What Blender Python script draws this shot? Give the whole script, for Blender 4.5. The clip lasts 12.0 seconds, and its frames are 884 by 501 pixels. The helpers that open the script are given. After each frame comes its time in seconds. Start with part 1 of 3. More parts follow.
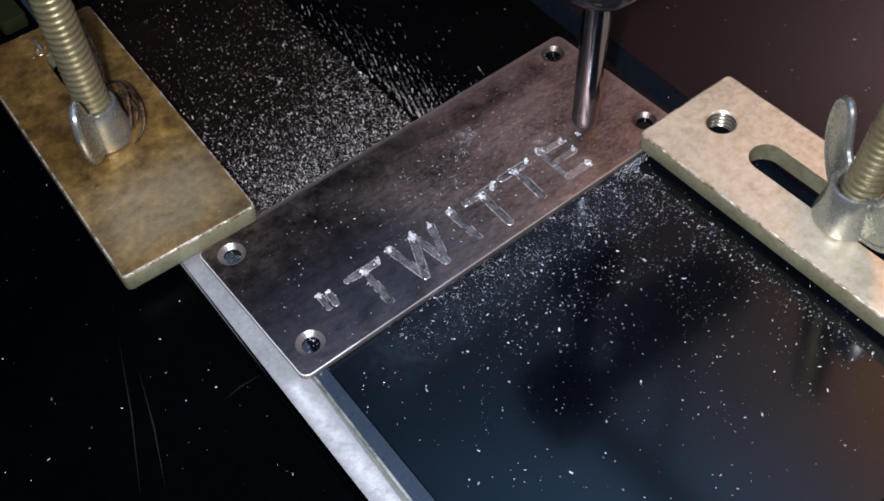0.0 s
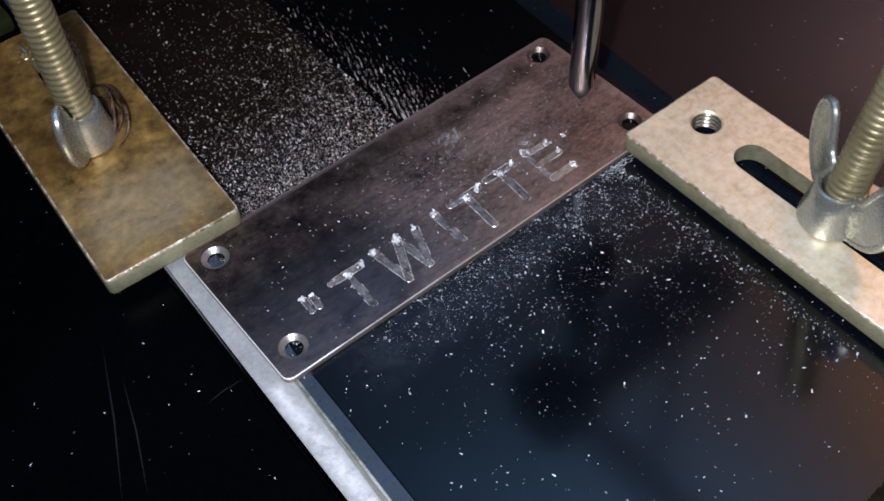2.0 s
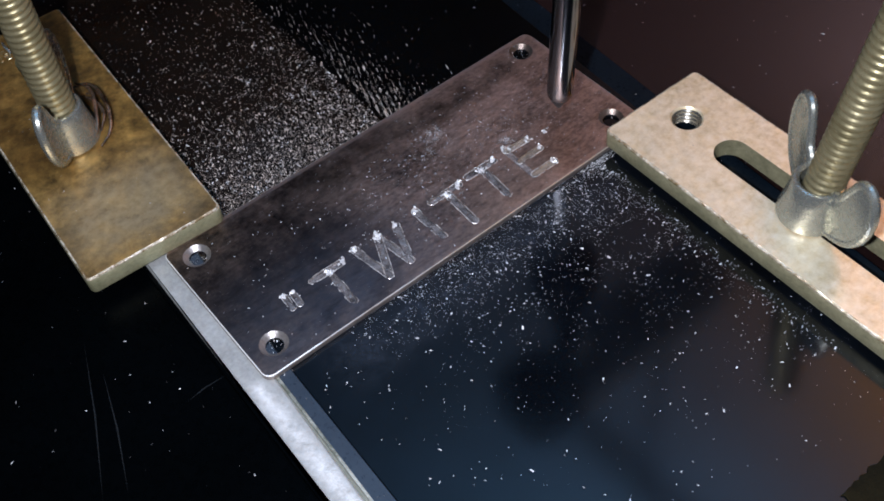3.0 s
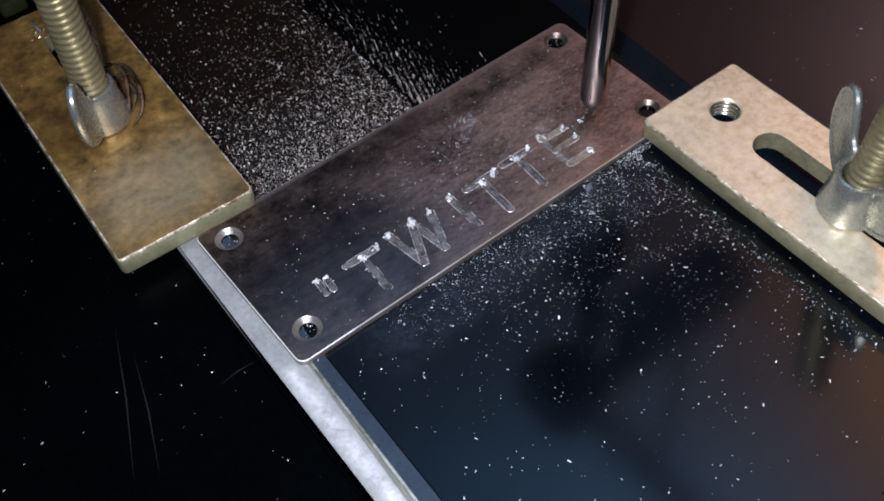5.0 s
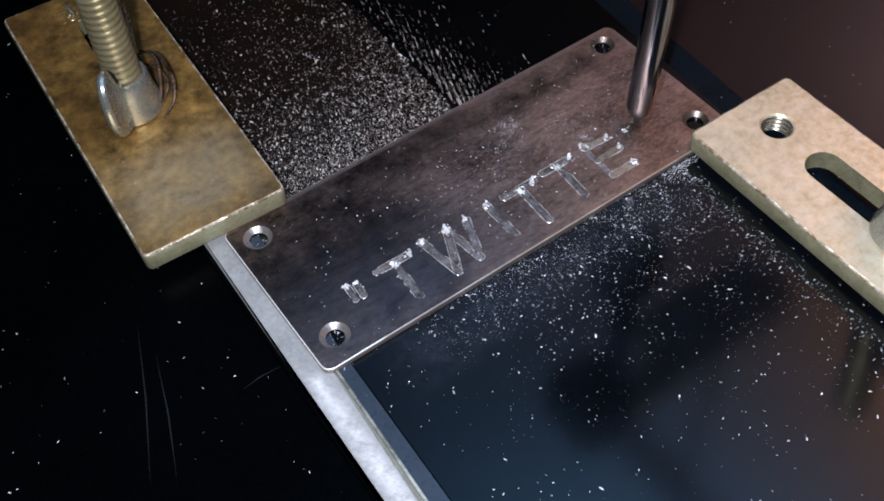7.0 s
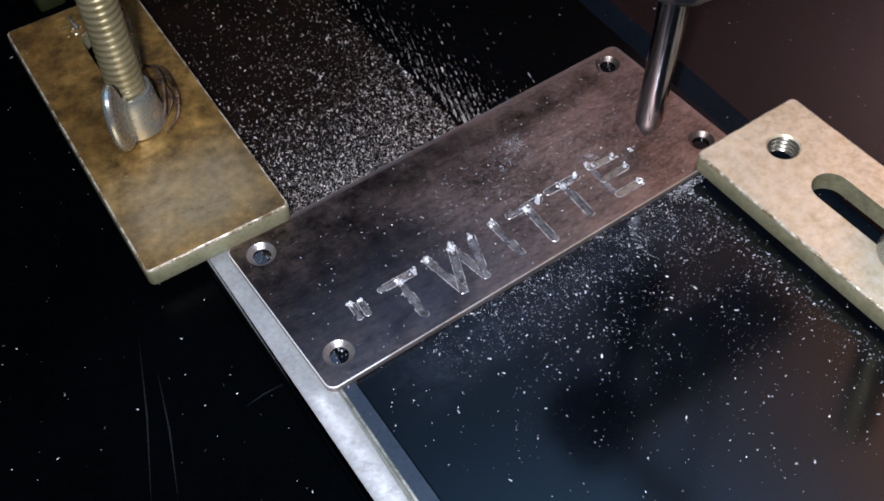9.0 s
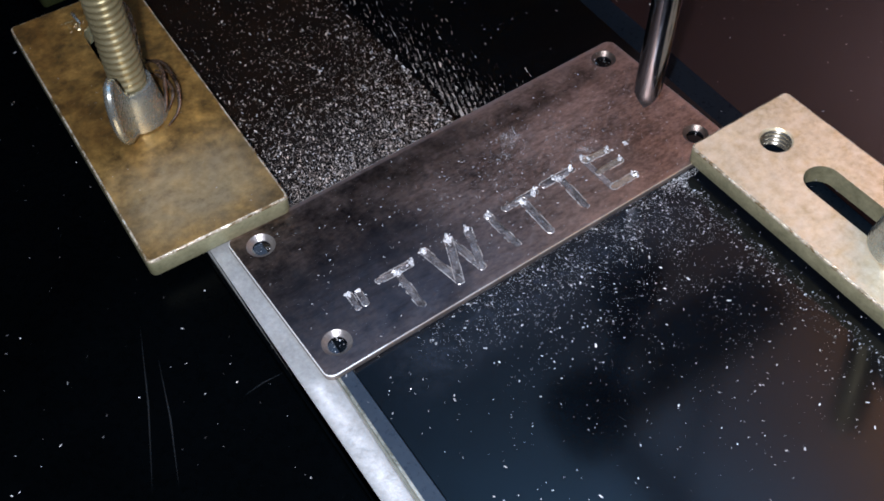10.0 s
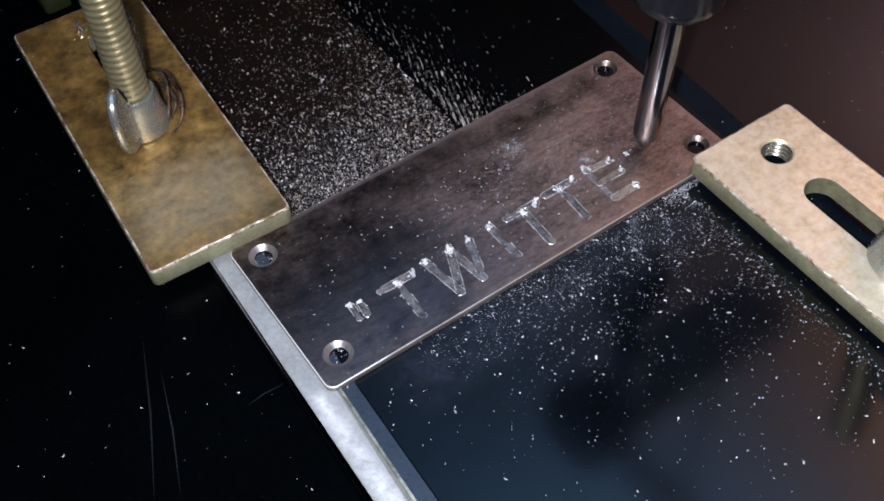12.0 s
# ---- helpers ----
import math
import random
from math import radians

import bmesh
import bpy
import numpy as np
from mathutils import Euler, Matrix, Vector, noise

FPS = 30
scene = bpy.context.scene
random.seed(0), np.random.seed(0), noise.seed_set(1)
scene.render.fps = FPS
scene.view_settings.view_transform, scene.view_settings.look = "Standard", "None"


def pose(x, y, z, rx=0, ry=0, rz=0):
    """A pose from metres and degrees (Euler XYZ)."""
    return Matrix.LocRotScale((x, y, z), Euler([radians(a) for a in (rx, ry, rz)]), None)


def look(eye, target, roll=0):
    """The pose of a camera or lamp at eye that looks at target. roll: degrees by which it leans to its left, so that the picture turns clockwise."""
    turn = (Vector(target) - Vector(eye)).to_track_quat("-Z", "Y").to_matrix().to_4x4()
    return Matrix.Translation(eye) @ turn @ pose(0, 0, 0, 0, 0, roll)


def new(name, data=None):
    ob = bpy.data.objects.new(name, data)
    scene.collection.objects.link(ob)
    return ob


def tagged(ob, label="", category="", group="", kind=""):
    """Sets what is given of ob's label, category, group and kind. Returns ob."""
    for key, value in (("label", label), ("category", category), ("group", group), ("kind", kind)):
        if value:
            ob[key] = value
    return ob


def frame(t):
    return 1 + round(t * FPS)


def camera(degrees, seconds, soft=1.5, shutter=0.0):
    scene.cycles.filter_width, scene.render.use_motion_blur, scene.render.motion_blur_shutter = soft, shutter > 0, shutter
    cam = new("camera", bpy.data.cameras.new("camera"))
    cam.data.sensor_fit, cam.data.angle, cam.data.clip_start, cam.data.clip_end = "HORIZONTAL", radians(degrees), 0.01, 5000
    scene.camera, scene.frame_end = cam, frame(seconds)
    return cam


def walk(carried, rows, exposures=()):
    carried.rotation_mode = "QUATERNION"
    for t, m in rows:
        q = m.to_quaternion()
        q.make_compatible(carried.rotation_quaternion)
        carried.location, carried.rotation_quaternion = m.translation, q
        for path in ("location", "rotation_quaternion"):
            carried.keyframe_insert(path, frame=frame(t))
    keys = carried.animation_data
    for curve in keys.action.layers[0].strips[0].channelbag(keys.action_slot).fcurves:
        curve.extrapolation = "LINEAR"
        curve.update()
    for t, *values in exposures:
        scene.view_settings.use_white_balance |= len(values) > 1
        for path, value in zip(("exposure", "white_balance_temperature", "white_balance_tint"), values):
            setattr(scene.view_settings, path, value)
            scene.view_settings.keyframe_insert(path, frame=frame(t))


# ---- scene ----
MM = 0.001
cam = camera(44.91, 12.0, 1.75)
# seconds, place in millimetres, yaw, pitch, lean
PATH = [
    (0.0, -36.38, -95.71, 146.80, -33.972, -51.671, -5.732),
    (0.5, -36.02, -96.07, 147.46, -34.147, -51.539, -5.694),
    (1.0, -36.44, -95.45, 145.95, -34.310, -51.788, -5.543),
    (1.5, -35.64, -95.22, 146.47, -33.708, -51.652, -6.188),
    (2.0, -33.65, -97.31, 146.19, -33.802, -51.563, -6.172),
    (2.5, -31.93, -97.37, 145.07, -33.982, -51.826, -6.058),
    (3.0, -31.11, -99.88, 146.27, -33.683, -51.693, -6.576),
    (3.2, -31.11, -100.45, 146.45, -33.470, -51.775, -6.600),
    (4.8, -35.00, -97.40, 144.23, -33.860, -51.897, -5.330),
    (5.0, -36.01, -96.01, 144.35, -33.675, -51.917, -5.430),
    (5.5, -35.55, -90.50, 145.21, -32.266, -51.743, -5.167),
    (6.0, -33.58, -90.93, 145.04, -31.363, -52.319, -4.985),
    (6.5, -32.45, -91.18, 142.73, -31.430, -51.993, -5.060),
    (7.0, -33.89, -89.52, 141.63, -31.637, -52.422, -4.496),
    (7.2, -32.99, -88.67, 141.45, -31.539, -52.233, -4.542),
    (8.8, -34.33, -87.13, 140.30, -32.125, -51.818, -3.547),
    (9.0, -35.11, -87.77, 140.84, -32.333, -51.500, -3.442),
    (9.5, -35.19, -89.48, 142.70, -32.294, -51.484, -3.605),
    (10.0, -35.80, -90.50, 142.09, -32.108, -51.549, -3.590),
    (10.5, -36.28, -89.63, 142.79, -32.368, -51.512, -3.292),
    (11.0, -34.54, -87.46, 142.40, -31.933, -51.223, -3.518),
    (11.5, -34.09, -88.28, 143.67, -32.063, -51.458, -3.240),
    (12.0, -34.66, -89.14, 144.32, -31.929, -51.838, -3.547),
]
walk(cam, [(t, pose(x * MM, y * MM, z * MM, 90 + pitch, 0, yaw) @ pose(0, 0, 0, 0, 0, lean)) for t, x, y, z, yaw, pitch, lean in PATH], [(0.0, -0.13), (3.0, -0.10), (5.0, -0.12), (6.5, -0.05), (9.0, -0.02), (12.0, 0.04)])

# ---- light ----
world = bpy.data.worlds.new("world")
scene.world = world
world.use_nodes = True
world.node_tree.nodes["Background"].inputs[0].default_value = (0.5, 0.6, 0.8, 1)
world.node_tree.nodes["Background"].inputs[1].default_value = 0.02


def lamp(name, kind, energy, colour, m, size=0.0):
    data = bpy.data.lights.new(name, kind)
    data.energy, data.color = energy, colour
    if kind == "AREA":
        data.shape, data.size = "DISK", size
    else:
        data.shadow_soft_size = size
    ob = new(name, data)
    ob.matrix_world = m
    return ob


# the small white light beside the lens
lamp("torch_light", "AREA", 0.655, (0.885, 0.925, 1.045), look((-0.052, -0.090, 0.150), (0.03, 0.0, 0.0)), 0.008)
# three unseen lamps, added to tint the dull ceiling that the board mirrors: amber in the south-east, rosy in the east,
# blue in the south-west
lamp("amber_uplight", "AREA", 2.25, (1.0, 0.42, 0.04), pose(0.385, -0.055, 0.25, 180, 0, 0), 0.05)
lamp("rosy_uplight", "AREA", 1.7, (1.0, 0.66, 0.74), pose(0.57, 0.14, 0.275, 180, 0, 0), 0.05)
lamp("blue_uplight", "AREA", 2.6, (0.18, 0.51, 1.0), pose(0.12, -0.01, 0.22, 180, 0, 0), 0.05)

# ---- materials ----


def material(name, colour, second=None, rough=0.5, metal=0.0, grain=2.0, patch=15.0, bump=0.1, stretch=(1, 1, 1), spec=0.5, spread=0.5, rough_spread=0.12):
    """A surface in two tones: patches and grain of these sizes in millimetres."""
    mat = bpy.data.materials.new(name)
    mat.use_nodes = True
    nt = mat.node_tree
    shader = nt.nodes["Principled BSDF"]
    second = second or tuple(c * 0.6 for c in colour)
    coord = nt.nodes.new("ShaderNodeTexCoord")
    mapping = nt.nodes.new("ShaderNodeMapping")
    mapping.inputs["Scale"].default_value = stretch
    nt.links.new(coord.outputs["Object"], mapping.inputs["Vector"])
    info = nt.nodes.new("ShaderNodeObjectInfo")
    big, small = nt.nodes.new("ShaderNodeTexNoise"), nt.nodes.new("ShaderNodeTexNoise")
    for node, size, detail in ((big, patch, 5.0), (small, grain, 4.0)):
        node.noise_dimensions = "4D"
        node.inputs["Scale"].default_value = 1000.0 / size
        node.inputs["Detail"].default_value = detail
        node.inputs["Roughness"].default_value = 0.62
        nt.links.new(mapping.outputs["Vector"], node.inputs["Vector"])
        nt.links.new(info.outputs["Random"], node.inputs["W"])
    add = nt.nodes.new("ShaderNodeMath")
    add.operation = "MULTIPLY_ADD"
    nt.links.new(small.outputs["Fac"], add.inputs[0])
    add.inputs[1].default_value = 0.6
    nt.links.new(big.outputs["Fac"], add.inputs[2])
    ramp = nt.nodes.new("ShaderNodeMapRange")
    ramp.inputs["From Min"].default_value, ramp.inputs["From Max"].default_value = 0.8 - spread * 0.5, 0.8 + spread * 0.5
    nt.links.new(add.outputs[0], ramp.inputs["Value"])
    mix = nt.nodes.new("ShaderNodeMix")
    mix.data_type = "RGBA"
    mix.inputs["A"].default_value, mix.inputs["B"].default_value = (*colour, 1), (*second, 1)
    nt.links.new(ramp.outputs["Result"], mix.inputs["Factor"])
    nt.links.new(mix.outputs["Result"], shader.inputs["Base Color"])
    rr = nt.nodes.new("ShaderNodeMapRange")
    rr.inputs["To Min"].default_value, rr.inputs["To Max"].default_value = max(rough - rough_spread, 0.02), min(rough + rough_spread, 1)
    nt.links.new(small.outputs["Fac"], rr.inputs["Value"])
    nt.links.new(rr.outputs["Result"], shader.inputs["Roughness"])
    shader.inputs["Metallic"].default_value = metal
    shader.inputs["Specular IOR Level"].default_value = spec
    if bump:
        node = nt.nodes.new("ShaderNodeBump")
        node.inputs["Strength"].default_value = bump
        node.inputs["Distance"].default_value = 0.0004
        nt.links.new(add.outputs[0], node.inputs["Height"])
        nt.links.new(node.outputs["Normal"], shader.inputs["Normal"])
    return mat


def node_link(mat):
    nt = mat.node_tree
    return nt, nt.nodes["Principled BSDF"]


def blotched(mat, boxes, colour, soft=3.0, strength=0.8, cloud=0.45, scale_of=95):
    """Adds patches of colour with soft edges, stains and painted light alike, each a box x0, y0, x1, y1 in millimetres
    of the object's space.
    """
    nt, shader = node_link(mat)
    coord = nt.nodes.new("ShaderNodeTexCoord")
    wob = nt.nodes.new("ShaderNodeTexNoise")
    wob.inputs["Scale"].default_value = scale_of
    wob.inputs["Detail"].default_value = 7
    wob.inputs["Roughness"].default_value = 0.68
    split = nt.nodes.new("ShaderNodeSeparateXYZ")
    nt.links.new(coord.outputs["Object"], split.inputs[0])
    nt.links.new(coord.outputs["Object"], wob.inputs["Vector"])
    fac = None
    for x0, y0, x1, y1 in boxes:
        terms = []
        for axis, low, high in (("X", x0, x1), ("Y", y0, y1)):
            for edge, sign in ((low, 1), (high, -1)):
                ramp = nt.nodes.new("ShaderNodeMapRange")
                ramp.interpolation_type = "SMOOTHSTEP"
                ramp.inputs["From Min"].default_value = (edge - sign * soft) * MM
                ramp.inputs["From Max"].default_value = (edge + sign * soft) * MM
                nt.links.new(split.outputs[axis], ramp.inputs["Value"])
                terms.append(ramp.outputs["Result"])
        total = terms[0]
        for term in terms[1:]:
            mul = nt.nodes.new("ShaderNodeMath")
            mul.operation = "MULTIPLY"
            nt.links.new(total, mul.inputs[0])
            nt.links.new(term, mul.inputs[1])
            total = mul.outputs[0]
        if fac is None:
            fac = total
        else:
            top = nt.nodes.new("ShaderNodeMath")
            top.operation = "MAXIMUM"
            nt.links.new(fac, top.inputs[0])
            nt.links.new(total, top.inputs[1])
            fac = top.outputs[0]
    amount = nt.nodes.new("ShaderNodeMath")
    amount.operation = "MULTIPLY"
    scale = nt.nodes.new("ShaderNodeMapRange")
    scale.inputs["From Min"].default_value, scale.inputs["From Max"].default_value = 0.32, 0.68
    scale.inputs["To Min"].default_value, scale.inputs["To Max"].default_value = strength * (1 - cloud), min(strength * (1 + cloud), 1)
    nt.links.new(wob.outputs["Fac"], scale.inputs["Value"])
    nt.links.new(fac, amount.inputs[0])
    nt.links.new(scale.outputs["Result"], amount.inputs[1])
    mix = nt.nodes.new("ShaderNodeMix")
    mix.data_type = "RGBA"
    before_link = shader.inputs["Base Color"].links[0].from_socket
    nt.links.new(before_link, mix.inputs["A"])
    mix.inputs["B"].default_value = (*colour, 1)
    nt.links.new(amount.outputs[0], mix.inputs["Factor"])
    nt.links.new(mix.outputs["Result"], shader.inputs["Base Color"])


def varied(mat, dark, power=2.2):
    """Each loose piece takes its own brightness."""
    nt, shader = node_link(mat)
    geo = nt.nodes.new("ShaderNodeNewGeometry")
    curve = nt.nodes.new("ShaderNodeMath")
    curve.operation = "POWER"
    curve.inputs[1].default_value = power
    nt.links.new(geo.outputs["Random Per Island"], curve.inputs[0])
    mix = nt.nodes.new("ShaderNodeMix")
    mix.data_type = "RGBA"
    mix.inputs["A"].default_value = (*dark, 1)
    before_link = shader.inputs["Base Color"].links[0].from_socket
    nt.links.new(before_link, mix.inputs["B"])
    nt.links.new(curve.outputs[0], mix.inputs["Factor"])
    nt.links.new(mix.outputs["Result"], shader.inputs["Base Color"])


def streaked(mat, colour, wide, long, low, high, strength):
    """Adds fine strokes that run along x, of this width and length in millimetres, as rubbing leaves them."""
    nt, shader = node_link(mat)
    coord, mapping, strokes = (nt.nodes.new(kind) for kind in ("ShaderNodeTexCoord", "ShaderNodeMapping", "ShaderNodeTexNoise"))
    mapping.inputs["Scale"].default_value = (1000.0 / long, 1000.0 / wide, 1000.0 / wide)
    mapping.inputs["Rotation"].default_value = (0, 0, radians(4))
    strokes.inputs["Scale"].default_value, strokes.inputs["Detail"].default_value, strokes.inputs["Roughness"].default_value = 1.0, 6.0, 0.66
    nt.links.new(coord.outputs["Object"], mapping.inputs["Vector"])
    nt.links.new(mapping.outputs["Vector"], strokes.inputs["Vector"])
    ramp = nt.nodes.new("ShaderNodeMapRange")
    ramp.inputs["From Min"].default_value, ramp.inputs["From Max"].default_value, ramp.inputs["To Max"].default_value = low, high, strength
    nt.links.new(strokes.outputs["Fac"], ramp.inputs["Value"])
    mix = nt.nodes.new("ShaderNodeMix")
    mix.data_type = "RGBA"
    nt.links.new(shader.inputs["Base Color"].links[0].from_socket, mix.inputs["A"])
    mix.inputs["B"].default_value = (*colour, 1)
    nt.links.new(ramp.outputs["Result"], mix.inputs["Factor"])
    nt.links.new(mix.outputs["Result"], shader.inputs["Base Color"])


BLACK_SHEET = material("black_sheet", (0.0002, 0.0003, 0.0004), (0.0006, 0.0010, 0.0014), 0.28, 0, 1.2, 30, 0.01, spec=0.03, rough_spread=0.05)
BOARD_SHEET = material("board_sheet", (0.0004, 0.0005, 0.0007), (0.0012, 0.0014, 0.0019), 0.135, 0, 0.9, 26, 0.012, spec=0.5, rough_spread=0.04)
# bluish film over the front: dust, with blue room light put into its colour
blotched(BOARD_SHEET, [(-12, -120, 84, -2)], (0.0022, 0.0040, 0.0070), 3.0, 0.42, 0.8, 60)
# thin films of dust wiped over the board
blotched(BOARD_SHEET, [(-4, 20, 45.2, 200)], (0.0125, 0.0072, 0.0046), 0.9, 0.6, 0.5)
blotched(BOARD_SHEET, [(6, 20, 34, 44)], (0.0170, 0.0155, 0.0165), 11.0, 0.6, 0.5, 300)
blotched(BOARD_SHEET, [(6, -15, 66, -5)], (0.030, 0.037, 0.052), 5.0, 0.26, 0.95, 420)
BROWN_SHEET = material("brown_sheet", (0.0056, 0.0027, 0.0027), (0.0125, 0.0060, 0.0060), 0.24, 0, 0.8, 70, 0.02, spec=0.32, rough_spread=0.06)
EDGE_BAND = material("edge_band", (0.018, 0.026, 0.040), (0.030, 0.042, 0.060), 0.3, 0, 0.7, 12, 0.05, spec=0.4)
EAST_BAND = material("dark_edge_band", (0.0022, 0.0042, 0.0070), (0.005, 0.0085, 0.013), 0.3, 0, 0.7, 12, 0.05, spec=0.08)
OLIVE_LINE = material("tan_edge", (0.20, 0.21, 0.185), (0.10, 0.105, 0.085), 0.5, 0, 0.5, 6)
RIM_LINE = material("worn_rim", (0.52, 0.52, 0.47), (0.16, 0.165, 0.13), 0.35, 0.5, 0.4, 5, 0.4, spread=0.3)
PALE_BAR = material("pale_bar", (0.50, 0.505, 0.505), (0.28, 0.283, 0.28), 0.42, 0.3, 0.7, 7, 0.5, spread=0.6)
blotched(PALE_BAR, [(-20, -210, 5, 60)], (0.13, 0.13, 0.125), 1.0, 0.16, 1.0, 900)
# paler near stripe: light on the bar's sloping top, put into its colour
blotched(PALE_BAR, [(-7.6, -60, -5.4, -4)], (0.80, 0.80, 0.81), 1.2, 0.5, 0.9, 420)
# yellower zinc of the west strap, with its weaker light put into the tone
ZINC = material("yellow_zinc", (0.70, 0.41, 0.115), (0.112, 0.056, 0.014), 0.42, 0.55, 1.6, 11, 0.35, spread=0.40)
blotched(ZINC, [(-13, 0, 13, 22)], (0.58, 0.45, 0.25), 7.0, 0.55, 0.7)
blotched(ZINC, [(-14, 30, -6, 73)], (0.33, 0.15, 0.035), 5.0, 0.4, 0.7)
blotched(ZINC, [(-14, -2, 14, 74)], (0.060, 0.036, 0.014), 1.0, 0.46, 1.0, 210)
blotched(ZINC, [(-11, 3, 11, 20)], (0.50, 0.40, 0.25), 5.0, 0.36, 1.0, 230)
# rubbed edges, with their sparkle of light painted in as pale dashes
ZINC_EDGE = material("rubbed_zinc_glint", (1.0, 0.88, 0.70), (0.26, 0.18, 0.09), 0.18, 0.5, 0.5, 2.2, 1.0, spread=0.22)
ZINC_SIDE = material("pale_cut_zinc", (0.37, 0.35, 0.22), (0.19, 0.185, 0.105), 0.42, 0.4, 0.7, 4, 0.3)
ZINC_SIDE_DARK = material("olive_cut_zinc", (0.38, 0.35, 0.22), (0.18, 0.17, 0.10), 0.42, 0.4, 0.7, 4, 0.3)
# paler zinc of the east strap, its stronger light put into the tone
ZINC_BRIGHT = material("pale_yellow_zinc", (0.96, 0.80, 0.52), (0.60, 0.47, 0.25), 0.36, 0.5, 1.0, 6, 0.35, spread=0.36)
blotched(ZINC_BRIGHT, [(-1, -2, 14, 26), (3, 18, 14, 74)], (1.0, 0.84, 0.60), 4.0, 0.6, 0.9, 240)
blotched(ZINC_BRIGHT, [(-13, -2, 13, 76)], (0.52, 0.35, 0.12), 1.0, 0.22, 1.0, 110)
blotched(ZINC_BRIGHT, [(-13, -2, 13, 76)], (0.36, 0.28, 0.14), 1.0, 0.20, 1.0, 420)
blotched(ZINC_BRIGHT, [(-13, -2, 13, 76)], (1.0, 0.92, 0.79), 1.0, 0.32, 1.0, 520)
ROD_ZINC = material("rod_zinc", (0.46, 0.40, 0.245), (0.26, 0.22, 0.115), 0.31, 0.7, 0.7, 6, 0.12)
THREAD = material("cut_thread", (0.31, 0.29, 0.25), (0.19, 0.175, 0.145), 0.26, 0.8, 0.7, 6, 0.12)
WING_STEEL = material("wing_steel", (0.43, 0.44, 0.40), (0.37, 0.38, 0.345), 0.27, 0.78, 0.8, 9, 0.04, rough_spread=0.05)
PLATE_STEEL = material("patinated_steel", (0.105, 0.074, 0.062), (0.73, 0.52, 0.425), 0.47, 1.0, 0.6, 12, 0.14, (0.6, 1, 1), spread=0.48)
# dark west part: patina, and the dark surroundings it mirrors painted in
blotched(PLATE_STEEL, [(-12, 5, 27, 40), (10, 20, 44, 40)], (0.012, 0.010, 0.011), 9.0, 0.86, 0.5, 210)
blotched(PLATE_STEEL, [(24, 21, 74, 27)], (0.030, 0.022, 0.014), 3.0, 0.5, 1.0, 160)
# same again at the south-west: patina plus painted dark reflection
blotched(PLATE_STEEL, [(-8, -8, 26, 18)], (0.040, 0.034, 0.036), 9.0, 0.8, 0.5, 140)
# blue ceiling's reflection along the front, put into the colour
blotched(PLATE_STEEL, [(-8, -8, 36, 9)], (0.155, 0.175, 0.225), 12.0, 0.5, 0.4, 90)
streaked(PLATE_STEEL, (0.020, 0.016, 0.017), 1.9, 8, 0.48, 0.74, 0.48)
streaked(PLATE_STEEL, (0.62, 0.50, 0.46), 0.45, 2.2, 0.60, 0.85, 0.35)
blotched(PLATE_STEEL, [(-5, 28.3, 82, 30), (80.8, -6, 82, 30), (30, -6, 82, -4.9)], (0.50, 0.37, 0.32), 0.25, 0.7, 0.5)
# the torch's glint along the bevel, put into the rim's pale colour
PLATE_EDGE = material("glint_plate_edge", (0.62, 0.57, 0.55), (0.36, 0.30, 0.27), 0.34, 0.45, 0.6, 6, 0.3)
# strongest glint painted on the south-west corner and the west edge
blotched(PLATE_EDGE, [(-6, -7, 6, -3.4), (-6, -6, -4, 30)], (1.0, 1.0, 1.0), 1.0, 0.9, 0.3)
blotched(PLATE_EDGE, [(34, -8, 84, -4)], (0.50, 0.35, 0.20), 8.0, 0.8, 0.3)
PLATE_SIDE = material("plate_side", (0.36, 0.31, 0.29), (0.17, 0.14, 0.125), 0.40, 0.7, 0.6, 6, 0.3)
BROWN_STEEL = material("brown_countersink", (0.24, 0.19, 0.165), (0.09, 0.07, 0.06), 0.34, 0.8, 0.4, 3, 0.3)
BARE_STEEL = material("bare_steel", (0.40, 0.37, 0.36), (0.18, 0.165, 0.165), 0.34, 0.7, 0.4, 3, 0.3)
GROOVE = material("milled_groove", (0.50, 0.46, 0.455), (0.10, 0.085, 0.085), 0.30, 0.75, 0.4, 1.5, 0.6, spread=0.36)
DULL_GROOVE = material("dull_groove", (0.56, 0.50, 0.49), (0.18, 0.15, 0.15), 0.36, 0.72, 0.5, 2.0, 0.5, spread=0.4)
TAN_GROOVE = material("tan_groove", (0.62, 0.53, 0.45), (0.24, 0.20, 0.17), 0.32, 0.72, 0.4, 2.0, 0.7, spread=0.4)
BURR = material("burr_metal", (0.78, 0.78, 0.80), (0.42, 0.42, 0.45), 0.38, 0.2, 0.3, 2, 0.2)
TOOL_STEEL = material("ground_steel", (0.24, 0.245, 0.27), (0.19, 0.195, 0.22), 0.16, 1.0, 0.5, 6, 0.02, (1, 1, 0.1))
NUT_BLACK = material("blackened_steel", (0.009, 0.009, 0.011), (0.016, 0.016, 0.019), 0.16, 0.2, 0.7, 6, 0.05, spec=0.3)
HEAD_BLACK = material("black_casting", (0.008, 0.008, 0.009), (0.014, 0.014, 0.016), 0.6, 0, 3, 20, 0.1, spec=0.06)
HEAD_GREY = material("grey_casting", (0.30, 0.29, 0.31), (0.24, 0.23, 0.25), 0.6, 0, 3, 20, 0.1, spec=0.2)
DUST = material("aluminium_dust", (0.90, 0.94, 1.0), (0.74, 0.77, 0.84), 0.35, 0.15, 0.6, 5, 0)
